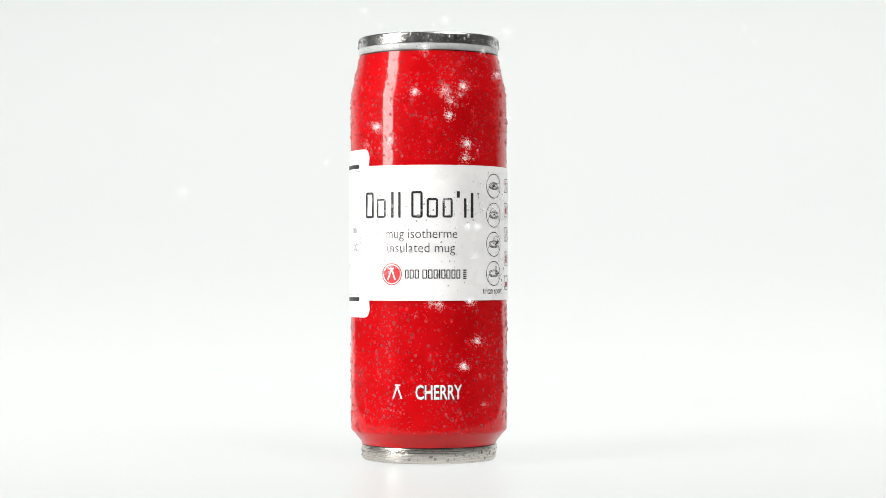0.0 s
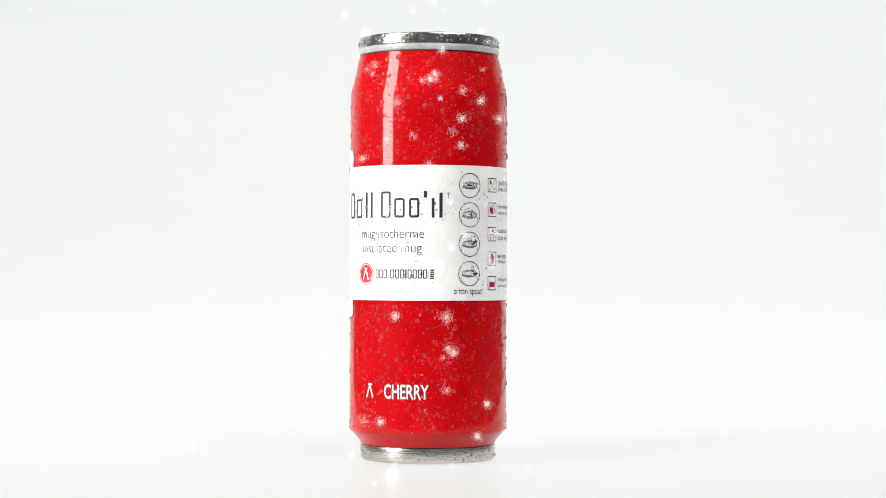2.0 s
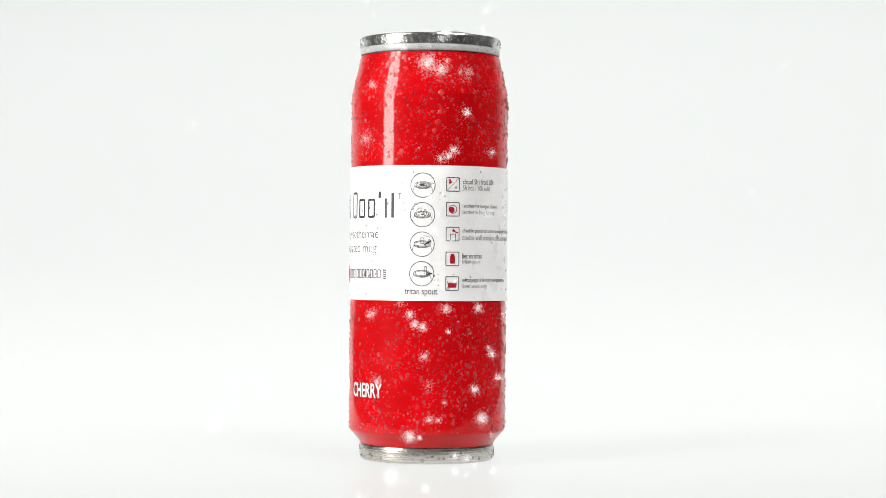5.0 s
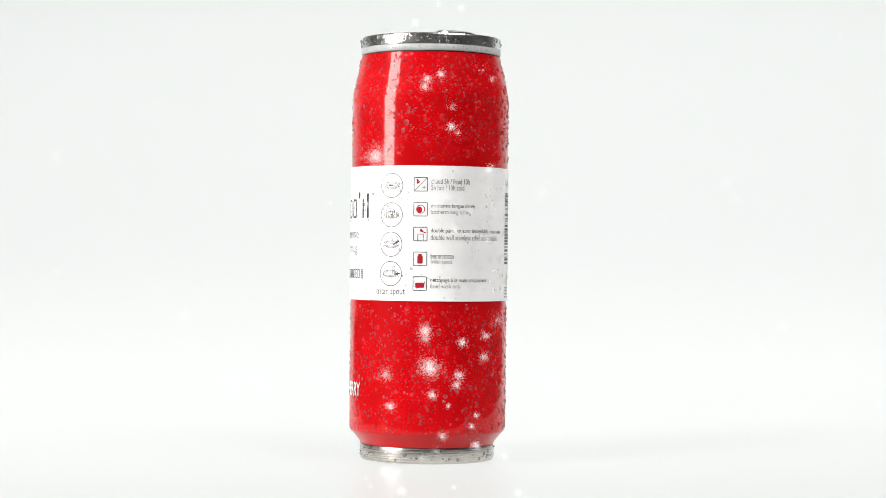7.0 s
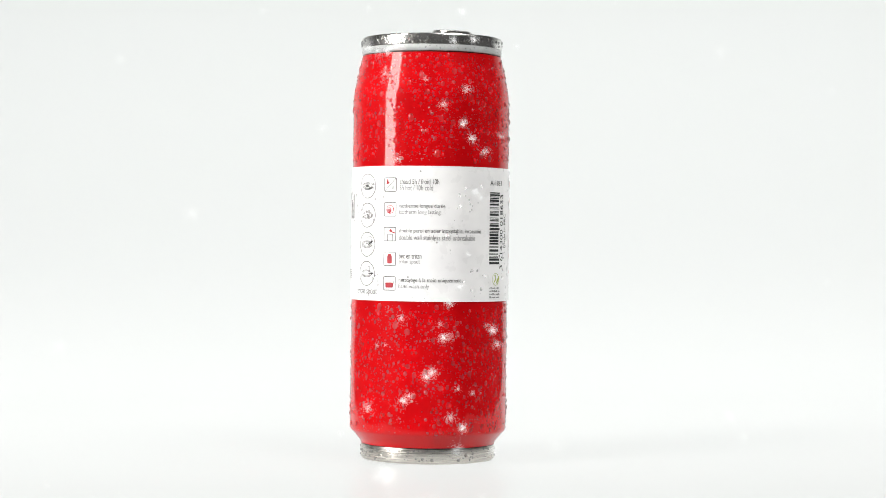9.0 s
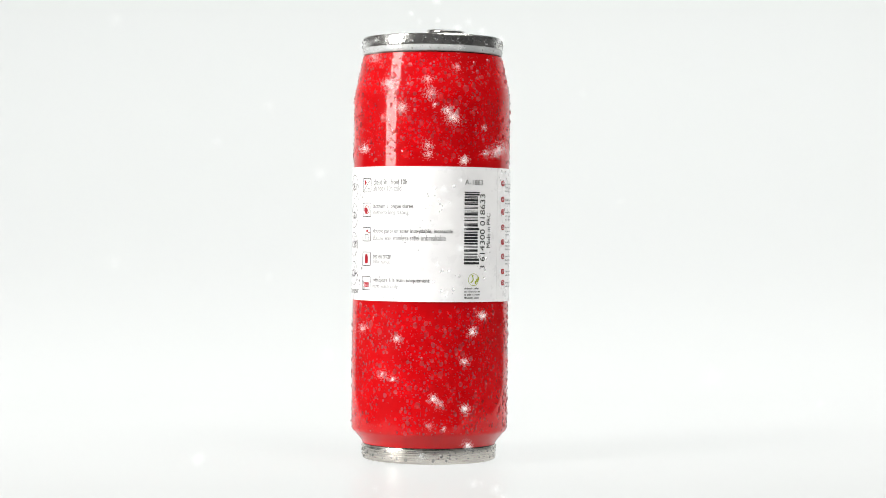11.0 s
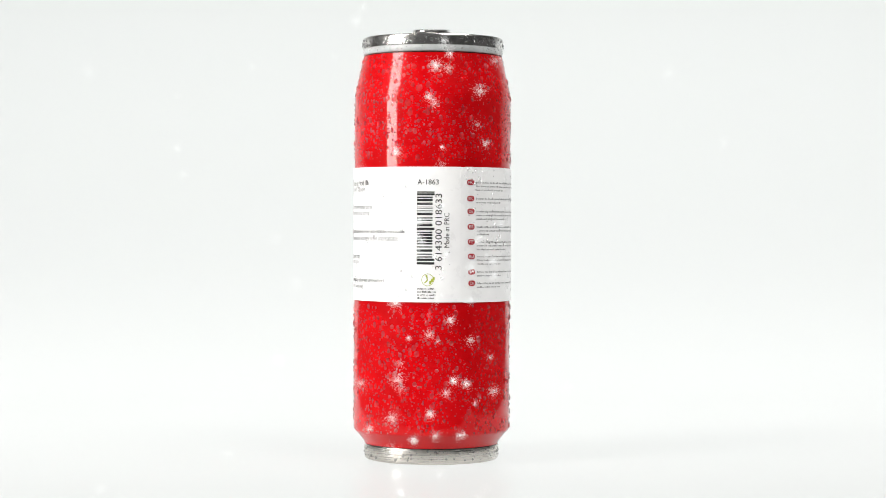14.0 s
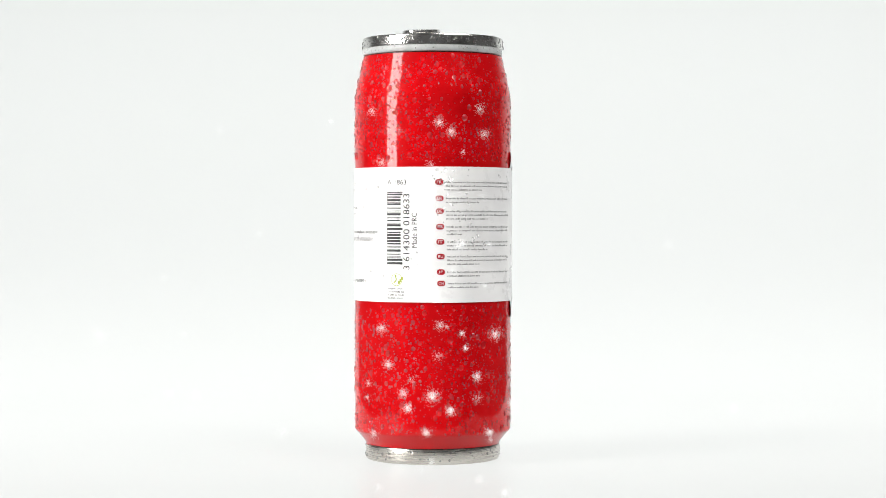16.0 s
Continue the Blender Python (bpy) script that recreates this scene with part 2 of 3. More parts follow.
def add_stroke(bm, points, width):
    """A pen line through (degrees, millimetres)."""
    fine = [points[0]]
    for (u0, v0), (u1, v1) in zip(points, points[1:]):
        cuts = max(1, int(abs(u1 - u0) / 2.5))
        fine += [(u0 + (u1 - u0) * k / cuts, v0 + (v1 - v0) * k / cuts) for k in range(1, cuts + 1)]
    for (u0, v0), (u1, v1) in zip(fine, fine[1:]):
        dx, dy = (u1 - u0) / MM, v1 - v0
        d = math.hypot(dx, dy) or 1
        nx, ny = -dy / d * width / 2, dx / d * width / 2
        vs = [bm.verts.new((u + s * nx * MM, v + s * ny, 0)) for u, v, s in ((u0, v0, 1), (u0, v0, -1), (u1, v1, -1), (u1, v1, 1))]
        bm.faces.new(vs)


def sheet(name, a0, a1, z0, z1, r, thick, corners, label, lift=0.0):
    """A film wrapped round the mug; corners: radius in mm of its rounded ends (left, right); lift: how far the corners of its left end stand off."""
    bm = bmesh.new()
    n = int((a1 - a0) / 1.5)
    cols = []
    for k in range(n + 1):
        a = a0 + (a1 - a0) * k / n
        cut = 0.0
        for c, dist in ((corners[0], (a - a0) / MM), (corners[1], (a1 - a) / MM)):
            if c and dist < c:
                cut = c - math.sqrt(max(c * c - (c - dist) ** 2, 0))
        off = lift * max(0.0, 1 - k / n / 0.14) ** 2
        lo, hi = z0 + cut, z1 - cut
        col = []
        for j in range(37):
            z = lo + (hi - lo) * j / 36
            past = max(0.0, min(1.0, (abs(z - 99.9) - 30.3) / 2.2))      # past the label's edge the film lies on the lacquer
            col.append(bm.verts.new((a, z, (off - 0.00030) * past + 0.00004 * noise.noise((a * 0.08, j * 0.2, 1.7)))))
        cols.append(col)
    for p, q in zip(cols, cols[1:]):
        for j in range(36):
            bm.faces.new((p[j], q[j], q[j + 1], p[j + 1]))
    bmesh.ops.recalc_face_normals(bm, faces=bm.faces)
    wrap(bm, r)
    bmesh.ops.recalc_face_normals(bm, faces=bm.faces)
    bmesh.ops.solidify(bm, geom=bm.faces[:], thickness=thick)
    bmesh.ops.recalc_face_normals(bm, faces=bm.faces)
    return sharp(part(name, bm, PAPER, mug, label), 35)


label = sheet("label", -50, 186, 70.7, 129.1, R_LABEL, 0.00015, (0, 0), "white printed label film, damp and slightly wrinkled")
label_end = sheet("label_end", 184, 263, 70.6, 129.15, R_LABEL + 0.00007, 0.00015, (2.0, 0), "overlapping white label end with small print")
flap = sheet("label_flap", -97.5, -46.5, 63.2, 136.6, R_LABEL + 0.00018, 0.00012, (3.4, 3.4), "taller white label flap with rounded corners, its corners lifting", lift=0.0009)


def printed(name, bm, mat, parent, r=R_PRINT, text=""):
    return part(name, wrap(bm, r), mat, parent, text, smooth=False)


def words(text, a0, a1, z0, z1, mat, parent, r=R_PRINT, turn=False, weight=0.0, name="lettering"):
    """One line of type fitted into a0..a1 degrees and z0..z1 millimetres; turn: it reads upwards."""
    cu = bpy.data.curves.new("type", "FONT")
    cu.body, cu.size, cu.offset, cu.resolution_u = text, 1.0, weight, 3
    ob = new("type", cu)
    me = bpy.data.meshes.new_from_object(ob.evaluated_get(bpy.context.evaluated_depsgraph_get()))
    bpy.data.objects.remove(ob)
    bm = bmesh.new()
    bm.from_mesh(me)
    bpy.data.meshes.remove(me)
    if turn:
        for v in bm.verts:
            v.co = Vector((-v.co.y, v.co.x, 0))
    xs, ys = [v.co.x for v in bm.verts], [v.co.y for v in bm.verts]
    for v in bm.verts:
        v.co = Vector((a0 + (v.co.x - min(xs)) / (max(xs) - min(xs)) * (a1 - a0), z0 + (v.co.y - min(ys)) / (max(ys) - min(ys)) * (z1 - z0), 0))
    return printed(name, bm, mat, parent, r)


def front_print():
    # the product name as plain shapes, one for each sign
    for a0, a1, top, hollow in ((-49.4, -41.5, 117.6, 1), (-38.8, -30.8, 114.8, 1), (-26.6, -24.5, 117.6, 0), (-21.0, -19.2, 117.6, 0),
                                (-11.4, -3.4, 117.8, 1), (-0.6, 7.3, 114.8, 1), (10.5, 17.8, 114.8, 1), (26.4, 28.3, 114.8, 0), (31.8, 34.0, 117.2, 0)):
        bm = bmesh.new()
        w, h = (a1 - a0) / MM / 2, (top - 106.4) / 2
        if hollow:
            add_ring(bm, (a0 + a1) / 2, 106.4 + h, w, h, 1.0, 0.95)
        else:
            add_fill(bm, (a0 + a1) / 2, 106.4 + h, w, h, 0.3, 3)
        printed("brand_shape", bm, INK, label, r=R_PRINT + (0.00025 if a0 < -47 else 0))
    bm = bmesh.new()
    add_fill(bm, 22, 116.4, 0.7, 1.4, 0.3, 3)
    printed("brand_shape", bm, INK, label)
    bm = bmesh.new()
    add_bar(bm, 37.9, 38.5, 114.4, 116.6)
    add_bar(bm, 37.2, 39.2, 116.6, 117.2)
    printed("small_mark", bm, PALE_INK, label)
    words("mug isotherme", -30.9, 21.2, 96.2, 101.7, INK, label, weight=-0.010)
    words("insulated mug", -29.6, 19.5, 90.1, 95.6, INK, label, weight=-0.010)
    # round mark: red ring, red disc, white wedge
    bm = bmesh.new()
    add_ring(bm, -26.1, 82.1, 4.8, 4.8, 4.8, 0.45, 10)
    add_fill(bm, -26.1, 82.1, 3.9, 3.9, 3.9, 10)
    mark = printed("round_mark", bm, RED_INK, label)
    bm = bmesh.new()
    add_stroke(bm, [(-29.2, 79.6), (-26.1, 84.4), (-23.4, 79.6)], 0.75)
    add_bar(bm, -28.0, -24.4, 84.2, 84.9)
    printed("mark_wedge", bm, WHITE_INK, label, r=R_PRINT + 0.00008)
    # the maker's name as bars
    a = -16.0
    for k, w in enumerate((2.6, 2.9, 2.9, 0, 3.2, 3.1, 2.9, 1.0, 2.9, 2.9, 2.9, 2.9)):
        if w:
            bm = bmesh.new()
            if w < 1.5:
                add_bar(bm, a, a + w, 80.2, 84.1)
            else:
                add_ring(bm, a + w / 2, 82.15, w / MM / 2, 1.95, 0.35, 0.42, 3)
            printed("maker_bar", bm, INK, label)
        a += w + 0.75 if w else 1.7
    bm = bmesh.new()
    for k in range(5):
        add_bar(bm, 25.6, 28.2, 80.0 + k * 0.88, 80.55 + k * 0.88)
    printed("maker_bar", bm, INK, label)


def mug_drawing(bm, u, v, step):
    """Line drawing of the lid: an oval rim, a shallow bowl and the spout in one of four states."""
    def oval(cu, cv, a, b, w, start=0, end=360):
        add_stroke(bm, [(cu + a * math.cos(radians(t)) * MM, cv + b * math.sin(radians(t))) for t in range(start, end + 1, 15)], w)
    w = 0.17
    oval(u, v + 0.15, 3.55, 1.35, w * 1.3)
    oval(u, v + 0.15, 2.75, 0.95, w)
    oval(u, v - 0.25, 3.55, 1.30, w, 185, 355)
    # the shoulders of the can below the rim
    for side in (-1, 1):
        add_stroke(bm, [(u + side * 3.55 * MM, v - 0.2), (u + side * 3.75 * MM, v - 1.0), (u + side * 4.15 * MM, v - 1.9), (u + side * 4.2 * MM, v - 3.2)], w * 0.8)
    if step == 0:
        oval(u + 0.1 * MM, v + 0.2, 1.7, 0.5, w)
        add_fill(bm, u - 0.3 * MM, v + 0.1, 1.1, 0.28, 0.25, 4)
    elif step == 1:
        oval(u + 1.1 * MM, v + 0.9, 0.55, 1.3, 0.26, 0, 360)
        oval(u - 0.9 * MM, v + 1.3, 1.7, 1.5, w, 60, 180)
        add_stroke(bm, [(u - 0.6 * MM, v + 0.1), (u + 0.9 * MM, v + 0.4)], 0.4)
    elif step == 2:
        add_stroke(bm, [(u + 0.9 * MM, v - 0.2), (u + 2.4 * MM, v + 0.6), (u + 3.9 * MM, v + 1.5)], 0.62)
        add_ring(bm, u + 0.1 * MM, v + 1.5, 0.75, 1.35, 0.3, 0.18, 3)
        add_stroke(bm, [(u + 2.9 * MM, v + 0.4), (u + 3.0 * MM, v + 2.2)], 0.4)
        oval(u + 1.2 * MM, v + 2.4, 2.2, 1.2, w, 20, 110)
    else:
        add_ring(bm, u + 1.6 * MM, v + 1.5, 0.6, 1.7, 0.3, 0.2, 3)
        add_stroke(bm, [(u + 1.9 * MM, v - 0.2), (u + 3.9 * MM, v + 0.1), (u + 4.5 * MM, v + 0.1)], 0.6)


def side_print():
    for k, z in enumerate((120.5, 107.8, 95.1, 82.4)):
        bm = bmesh.new()
        add_ring(bm, 54.8 - 0.1 * k, z, 5.4, 5.4, 5.4, 0.28, 12)
        mug_drawing(bm, 54.8 - 0.1 * k, z, k)
        printed("lid_drawing", bm, INK, label)
    words("tritan spout", 42.4, 65.6, 72.6, 76.2, INK, label)
    lines = ((121.0, "chaud 5h / froid 10h", 111.7, "5h hot / 10h cold", 107.4),
             (110.3, "isotherme longue dur\u00e9e", 116.2, "isotherm long lasting", 112.9),
             (99.6, "double paroi en acier inoxydable, incassable", 144.5, "double wall stainless steel unbreakable", 139.4),
             (88.9, "bec en tritan", 99.9, "tritan spout", 98.9),
             (78.3, "nettoyage \u00e0 la main uniquement", 128.2, "hand wash only", 105.5))
    for k, (z, upper, end_a, lower, end_b) in enumerate(lines):
        bm = bmesh.new()
        add_ring(bm, 76.2, z, 3.08, 3.08, 0.55, 0.3, 4)
        if k == 0:
            add_stroke(bm, [(76.2 - 2.8 * MM, z - 2.8), (76.2 + 2.8 * MM, z + 2.8)], 0.22)
        if k == 2:
            add_ring(bm, 76.2 + 0.1 * MM, z - 1.5, 1.3, 1.6, 0.2, 0.26, 3)
        printed("icon_frame", bm, INK, label)
        bm = bmesh.new()
        if k == 0:
            add_stroke(bm, [(76.2 - 1.6 * MM, z + 0.3), (76.2 - 1.2 * MM, z + 1.3), (76.2 - 1.7 * MM, z + 2.2)], 0.8)
            add_stroke(bm, [(76.2 - 1.2 * MM, z + 0.5), (76.2 - 0.5 * MM, z + 1.3)], 0.6)
        elif k == 1:
            add_ring(bm, 76.2, z, 1.9, 1.9, 1.9, 0.3, 8)
            add_fill(bm, 76.2 - 0.5 * MM, z - 0.3, 1.2, 1.3, 1.1, 6)
        elif k == 2:
            add_stroke(bm, [(76.2 - 0.2 * MM, z + 1.4), (76.2 + 2.5 * MM, z + 0.5)], 0.45)
            add_stroke(bm, [(76.2 + 0.0 * MM, z + 1.9), (76.2 + 0.9 * MM, z + 1.2)], 0.95)
        elif k == 3:
            add_fill(bm, 76.2, z - 0.3, 1.15, 1.7, 0.4, 4)
            add_fill(bm, 76.2, z + 1.5, 0.8, 0.7, 0.3, 4)
        else:
            add_fill(bm, 76.2, z - 0.7, 1.9, 1.1, 0.5, 4)
        printed("icon_sign", bm, DARK_RED_INK, label)
        bm = bmesh.new()
        if k == 0:
            for t in range(0, 180, 60):
                c, s = 0.9 * math.cos(radians(t)), 0.9 * math.sin(radians(t))
                add_stroke(bm, [(76.2 + (1.3 - c) * MM, z - 1.4 - s), (76.2 + (1.3 + c) * MM, z - 1.4 + s)], 0.16)
            printed("icon_sign", bm, PALE_INK, label)
        elif k == 4:
            add_stroke(bm, [(76.2 - 2.2 * MM, z + 1.0), (76.2 - 1.6 * MM, z - 1.7), (76.2 + 1.6 * MM, z - 1.7), (76.2 + 2.2 * MM, z + 1.0)], 0.2)
            printed("icon_sign", bm, INK, label)
        else:
            bm.free()
        words(upper, 83.6, end_a, z + 0.2, z + 2.5, INK, label)
        words(lower, 83.5, end_b, z - 2.5, z - 0.2, PALE_INK, label)


def script_bars(bm, rng, a, end, z, tall):
    """A line of writing too small to read, as plain upright bars in word-long runs."""
    while a < end:
        for k in range(rng.randint(2, 9)):
            w = rng.uniform(0.30, 0.62)
            if a + w > end:
                return
            add_bar(bm, a, a + w, z, z + tall * rng.choice((0.62, 0.68, 0.68, 0.95)))
            a += w + 0.34
        a += 0.70


def code_print():
    words("A-1863", 153.3, 168.2, 121.4, 123.6, INK, label)
    rng = random.Random(7)
    z = 118.4
    while z > 87.9:
        w = rng.choice((0.26, 0.26, 0.5, 0.75, 1.0))
        long = z > 117 or z < 89.6 or 102.4 < z < 103.8
        bm = bmesh.new()
        add_bar(bm, 153.0, 165.4 if long else 164.0, z - w, z)
        printed("barcode_bar", bm, INK, label)
        z -= w + rng.choice((0.28, 0.3, 0.55, 0.8))
    words("3 614300 018633", 166.0, 170.6, 84.8, 117.5, INK, label, turn=True)
    words("Made in PRC", 172.2, 175.9, 94.3, 109.2, INK, label, turn=True)
    bm = bmesh.new()
    add_ring(bm, 160.8, 80.4, 2.7, 2.7, 2.7, 0.22, 8)
    add_stroke(bm, [(158.6, 79.0), (160.6, 80.2), (160.2, 81.9)], 0.5)
    add_fill(bm, 160.0, 82.1, 0.45, 0.45, 0.4, 4)
    for k in range(3):
        add_fill(bm, 162.6 + k * 1.2, 79.2 + k * 0.9, 0.45, 0.75, 0.4, 4)
    printed("recycling_mark", bm, GREEN_INK, label)
    for k in range(4):
        bm = bmesh.new()
        script_bars(bm, rng, 153.6, 167.6 - rng.uniform(0, 2.5), 76.2 - 1.33 * k, 0.8)
        printed("address_bar", bm, INK, label)
    langs = (("FR", 122.5, 3), ("EN", 115.5, 2), ("DE", 110.0, 3), ("ES", 103.3, 3), ("IT", 96.8, 3), ("RU", 90.5, 3), ("JP", 83.8, 2), ("CH", 78.9, 2))
    r = R_PRINT + 0.00008
    for k, (code, z, count) in enumerate(langs):
        u = 191.6 + 0.2 * k
        bm = bmesh.new()
        add_fill(bm, u, z, 1.72, 1.2, 1.1, 6)
        printed("language_badge", bm, DARK_RED_INK, label_end, r)
        words(code, u - 1.7, u + 1.7, z - 0.62, z + 0.62, WHITE_INK, label_end, r + 0.00007)
        for j in range(count):
            bm = bmesh.new()
            a, end = 196.2 + 0.2 * k, 257 - rng.uniform(0, 3)
            if j == count - 1:
                end = rng.uniform(208, 232)
            script_bars(bm, rng, a, end, z - 0.38 - 1.62 * j, 0.76)
            printed("small_print_bar", bm, PALE_INK, label_end, r)
    # flap: two dark bars, a thin frame line, volume marks
    r = R_LABEL + 0.00056
    for z in (129.2, 71.2):
        bm = bmesh.new()
        add_bar(bm, -90, -58, z - 0.9, z + 0.9)
        printed("dark_bar", bm, INK, flap, r - 0.0001)
    bm = bmesh.new()
    add_ring(bm, -74, 100.2, 11, 27, 1.5, 0.13, 6)
    printed("frame_line", bm, PALE_INK, flap, r - 0.0001)
    words("ml", -69, -61.5, 100.0, 103.5, PALE_INK, flap, r - 0.0001)
    words("oz", -67, -60.5, 92.3, 95.4, PALE_INK, flap, r - 0.0001)


def body_print():
    words("CHERRY", -8.45, 25.2, 28.0, 34.45, INK, body, R_BODY + 0.00008, weight=0.045, name="lettering_edge")
    words("CHERRY", -8.7, 24.8, 28.2, 34.6, WHITE_INK, body, R_BODY + 0.00014, weight=0.016)
    bm = bmesh.new()
    add_stroke(bm, [(-25.5, 28.5), (-22.2, 34.0), (-18.9, 28.5)], 0.8)
    add_stroke(bm, [(-24.0, 34.3), (-19.8, 34.3)], 0.7)
    printed("white_mark", bm, WHITE_INK, body, R_BODY + 0.00012)


front_print()
side_print()
code_print()
body_print()


# ---- water on the mug ----
def dome(segments, rings, height):
    """A bead: the cap of a ball, of unit radius at its foot."""
    verts, faces = [], []
    ball = (1 + height * height) / (2 * height)
    rim = math.asin(1 / ball)
    for j in range(rings):
        a = rim * (1 - j / rings)
        for k in range(segments):
            t = 2 * math.pi * k / segments
            verts.append((ball * math.sin(a) * math.cos(t), ball * math.sin(a) * math.sin(t), ball * (math.cos(a) - math.cos(rim))))
    verts.append((0, 0, height))
    for j in range(rings - 1):
        for k in range(segments):
            n = (k + 1) % segments
            faces.append((j * segments + k, j * segments + n, (j + 1) * segments + n, (j + 1) * segments + k))
    for k in range(segments):
        faces.append(((rings - 1) * segments + k, (rings - 1) * segments + (k + 1) % segments, len(verts) - 1))
    return verts, faces


def seat(angle, z, r, slope, size, tall, spin):
    """The pose of a bead on the wall: its own z points out of it."""
    a = radians(angle)
    out = Vector((math.sin(a), -math.cos(a), -slope)).normalized()
    side = Vector((math.cos(a), math.sin(a), 0))
    up = out.cross(side)
    turn = Matrix((side, up, out)).transposed().to_4x4()
    return Matrix.Translation(on_mug(angle, z, r - 0.00001)) @ turn @ Matrix.Rotation(spin, 4, "Z") @ Matrix.Diagonal((size, size * tall, size, 1))


def beads():
    rng = random.Random(21)
    spots = []

    def fits(a, z, s, taken):
        key = (int(a / 4), int(z / 0.002))
        for i in (-1, 0, 1):
            for j in (-1, 0, 1):
                for (b, y, q) in taken.get((key[0] + i, key[1] + j), ()):
                    if math.hypot(radians(a - b) * R_BODY, z - y) < (s + q) * 0.95:
                        return False
        taken.setdefault(key, []).append((a, z, s))
        return True

    taken = {}
    # red wall above and below the label
    for count, lo, hi in ((130, 0.00082, 0.00120), (900, 0.00050, 0.00082), (2300, 0.00028, 0.00048), (4800, 0.00012, 0.00026)):
        made = tries = 0
        while made < count and tries < count * 8:
            tries += 1
            a = rng.uniform(0, 360)
            z = rng.uniform(0.1315, 0.1780) if rng.random() < 0.47 else rng.uniform(0.0135, 0.0690)
            thin = noise.noise((a * 0.035, z * 60, 3.1))
            if thin < -0.28 and rng.random() < 0.75:
                continue
            if 262 < a < 314 and (0.0625 < z < 0.137):
                continue
            s = (lo + (hi - lo) * rng.random() ** 1.8) * (0.98 + 0.17 * (1 + math.cos(radians(a - 160))))
            if fits(a, z, s, taken):
                r, slope = body_at(z)
                spots.append((s, seat(a, z, r, slope, s, rng.uniform(0.95, 1.45) if s > 0.0004 else rng.uniform(0.85, 1.15), rng.uniform(-0.35, 0.35)), "wall"))
                made += 1
    # lid rim, base ring, label
    for count, z0, z1, r, lo, hi in ((300, 0.1828, 0.1860, 0.0313, 0.00025, 0.00085), (60, 0.1803, 0.1816, 0.0311, 0.0002, 0.0004), (150, 0.0014, 0.0060, 0.02995, 0.00022, 0.00075), (900, 0.072, 0.128, R_LABEL + 0.00015, 0.0002, 0.00085)):
        ring = {}
        for k in range(count):
            a, z, s = rng.uniform(0, 360), rng.uniform(z0, z1), lo + (hi - lo) * rng.random() ** 2
            if 0.0350 < r and (noise.noise((a * 0.03, z * 40, 8.8)) < 0.16 or 258 < a < 316):
                continue
            if fits(a, z, s, ring):
                flat = 0.35 if r > 0.0350 else 1.5
                spots.append((s, seat(a, z, r + (0.0001 if a > 184 and r > 0.0350 else 0), 0, s, rng.uniform(0.9, 1.3), rng.uniform(-0.5, 0.5)) @ Matrix.Diagonal((1, 1, flat, 1)), "label" if r > 0.0350 else "steel"))
    spots.sort(key=lambda p: -p[0])
    kinds = []
    for k in range(5):
        verts, faces = dome(18, 5, 0.44)
        wob = [Vector((v[0] * (1 + 0.16 * noise.noise((v[0] * 1.3, v[1] * 1.3, 7.0 * k))), v[1] * (1 + 0.20 * noise.noise((v[1] * 1.2, v[0] * 1.2, 5.0 * k + 2))), v[2])) for v in verts]
        for v in wob:
            v.y -= 0.10 * k / 4 * v.z          # the heavier beads sag
        me = bpy.data.meshes.new("droplet")
        me.from_pydata([tuple(v) for v in wob], [], faces)
        me.materials.append(WATER)
        me.polygons.foreach_set("use_smooth", [True] * len(faces))
        kinds.append(me)
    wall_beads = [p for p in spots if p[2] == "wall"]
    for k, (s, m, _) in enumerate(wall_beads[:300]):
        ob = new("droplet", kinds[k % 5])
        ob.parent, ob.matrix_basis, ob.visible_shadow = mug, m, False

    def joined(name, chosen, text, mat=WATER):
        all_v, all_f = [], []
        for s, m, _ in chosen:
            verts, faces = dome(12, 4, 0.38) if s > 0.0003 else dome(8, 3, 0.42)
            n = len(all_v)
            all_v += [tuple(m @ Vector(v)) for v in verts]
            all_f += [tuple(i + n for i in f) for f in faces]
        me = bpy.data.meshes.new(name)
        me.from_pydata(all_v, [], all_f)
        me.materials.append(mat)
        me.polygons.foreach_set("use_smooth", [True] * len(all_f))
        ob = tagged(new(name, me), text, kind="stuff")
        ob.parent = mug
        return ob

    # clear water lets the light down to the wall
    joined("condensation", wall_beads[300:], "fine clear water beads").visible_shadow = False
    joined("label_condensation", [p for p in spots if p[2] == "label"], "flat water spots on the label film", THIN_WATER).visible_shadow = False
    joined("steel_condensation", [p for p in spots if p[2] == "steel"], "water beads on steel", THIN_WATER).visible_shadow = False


beads()


# ---- falling snow ----
def snow_mesh(seed, specks, spread):
    """A loose clump of fine ice plates, dense in the middle, of unit spread."""
    rng = random.Random(seed)
    verts, faces = [], []
    for k in range(specks):
        c = Vector((rng.gauss(0, 1), rng.gauss(0, 1), rng.gauss(0, 1))) * spread
        if rng.random() < 0.20:
            c *= 0.45
        face = Vector((rng.gauss(0.2, 0.05), rng.gauss(-0.75, 0.05), rng.gauss(0.65, 0.05))).normalized()
        a = face.orthogonal().normalized()
        a.rotate(Matrix.Rotation(rng.uniform(0, 6.28), 3, face))
        b = face.cross(a)
        s = rng.uniform(0.009, 0.014)
        n = len(verts)
        verts += [tuple(c + a * s), tuple(c - a * s * 0.6 + b * s * 0.8), tuple(c - a * s * 0.6 - b * s * 0.8)]
        faces.append((n, n + 1, n + 2))
    me = bpy.data.meshes.new("snowflake")
    me.from_pydata(verts, [], faces)
    me.materials.append(FLAKE)
    return me


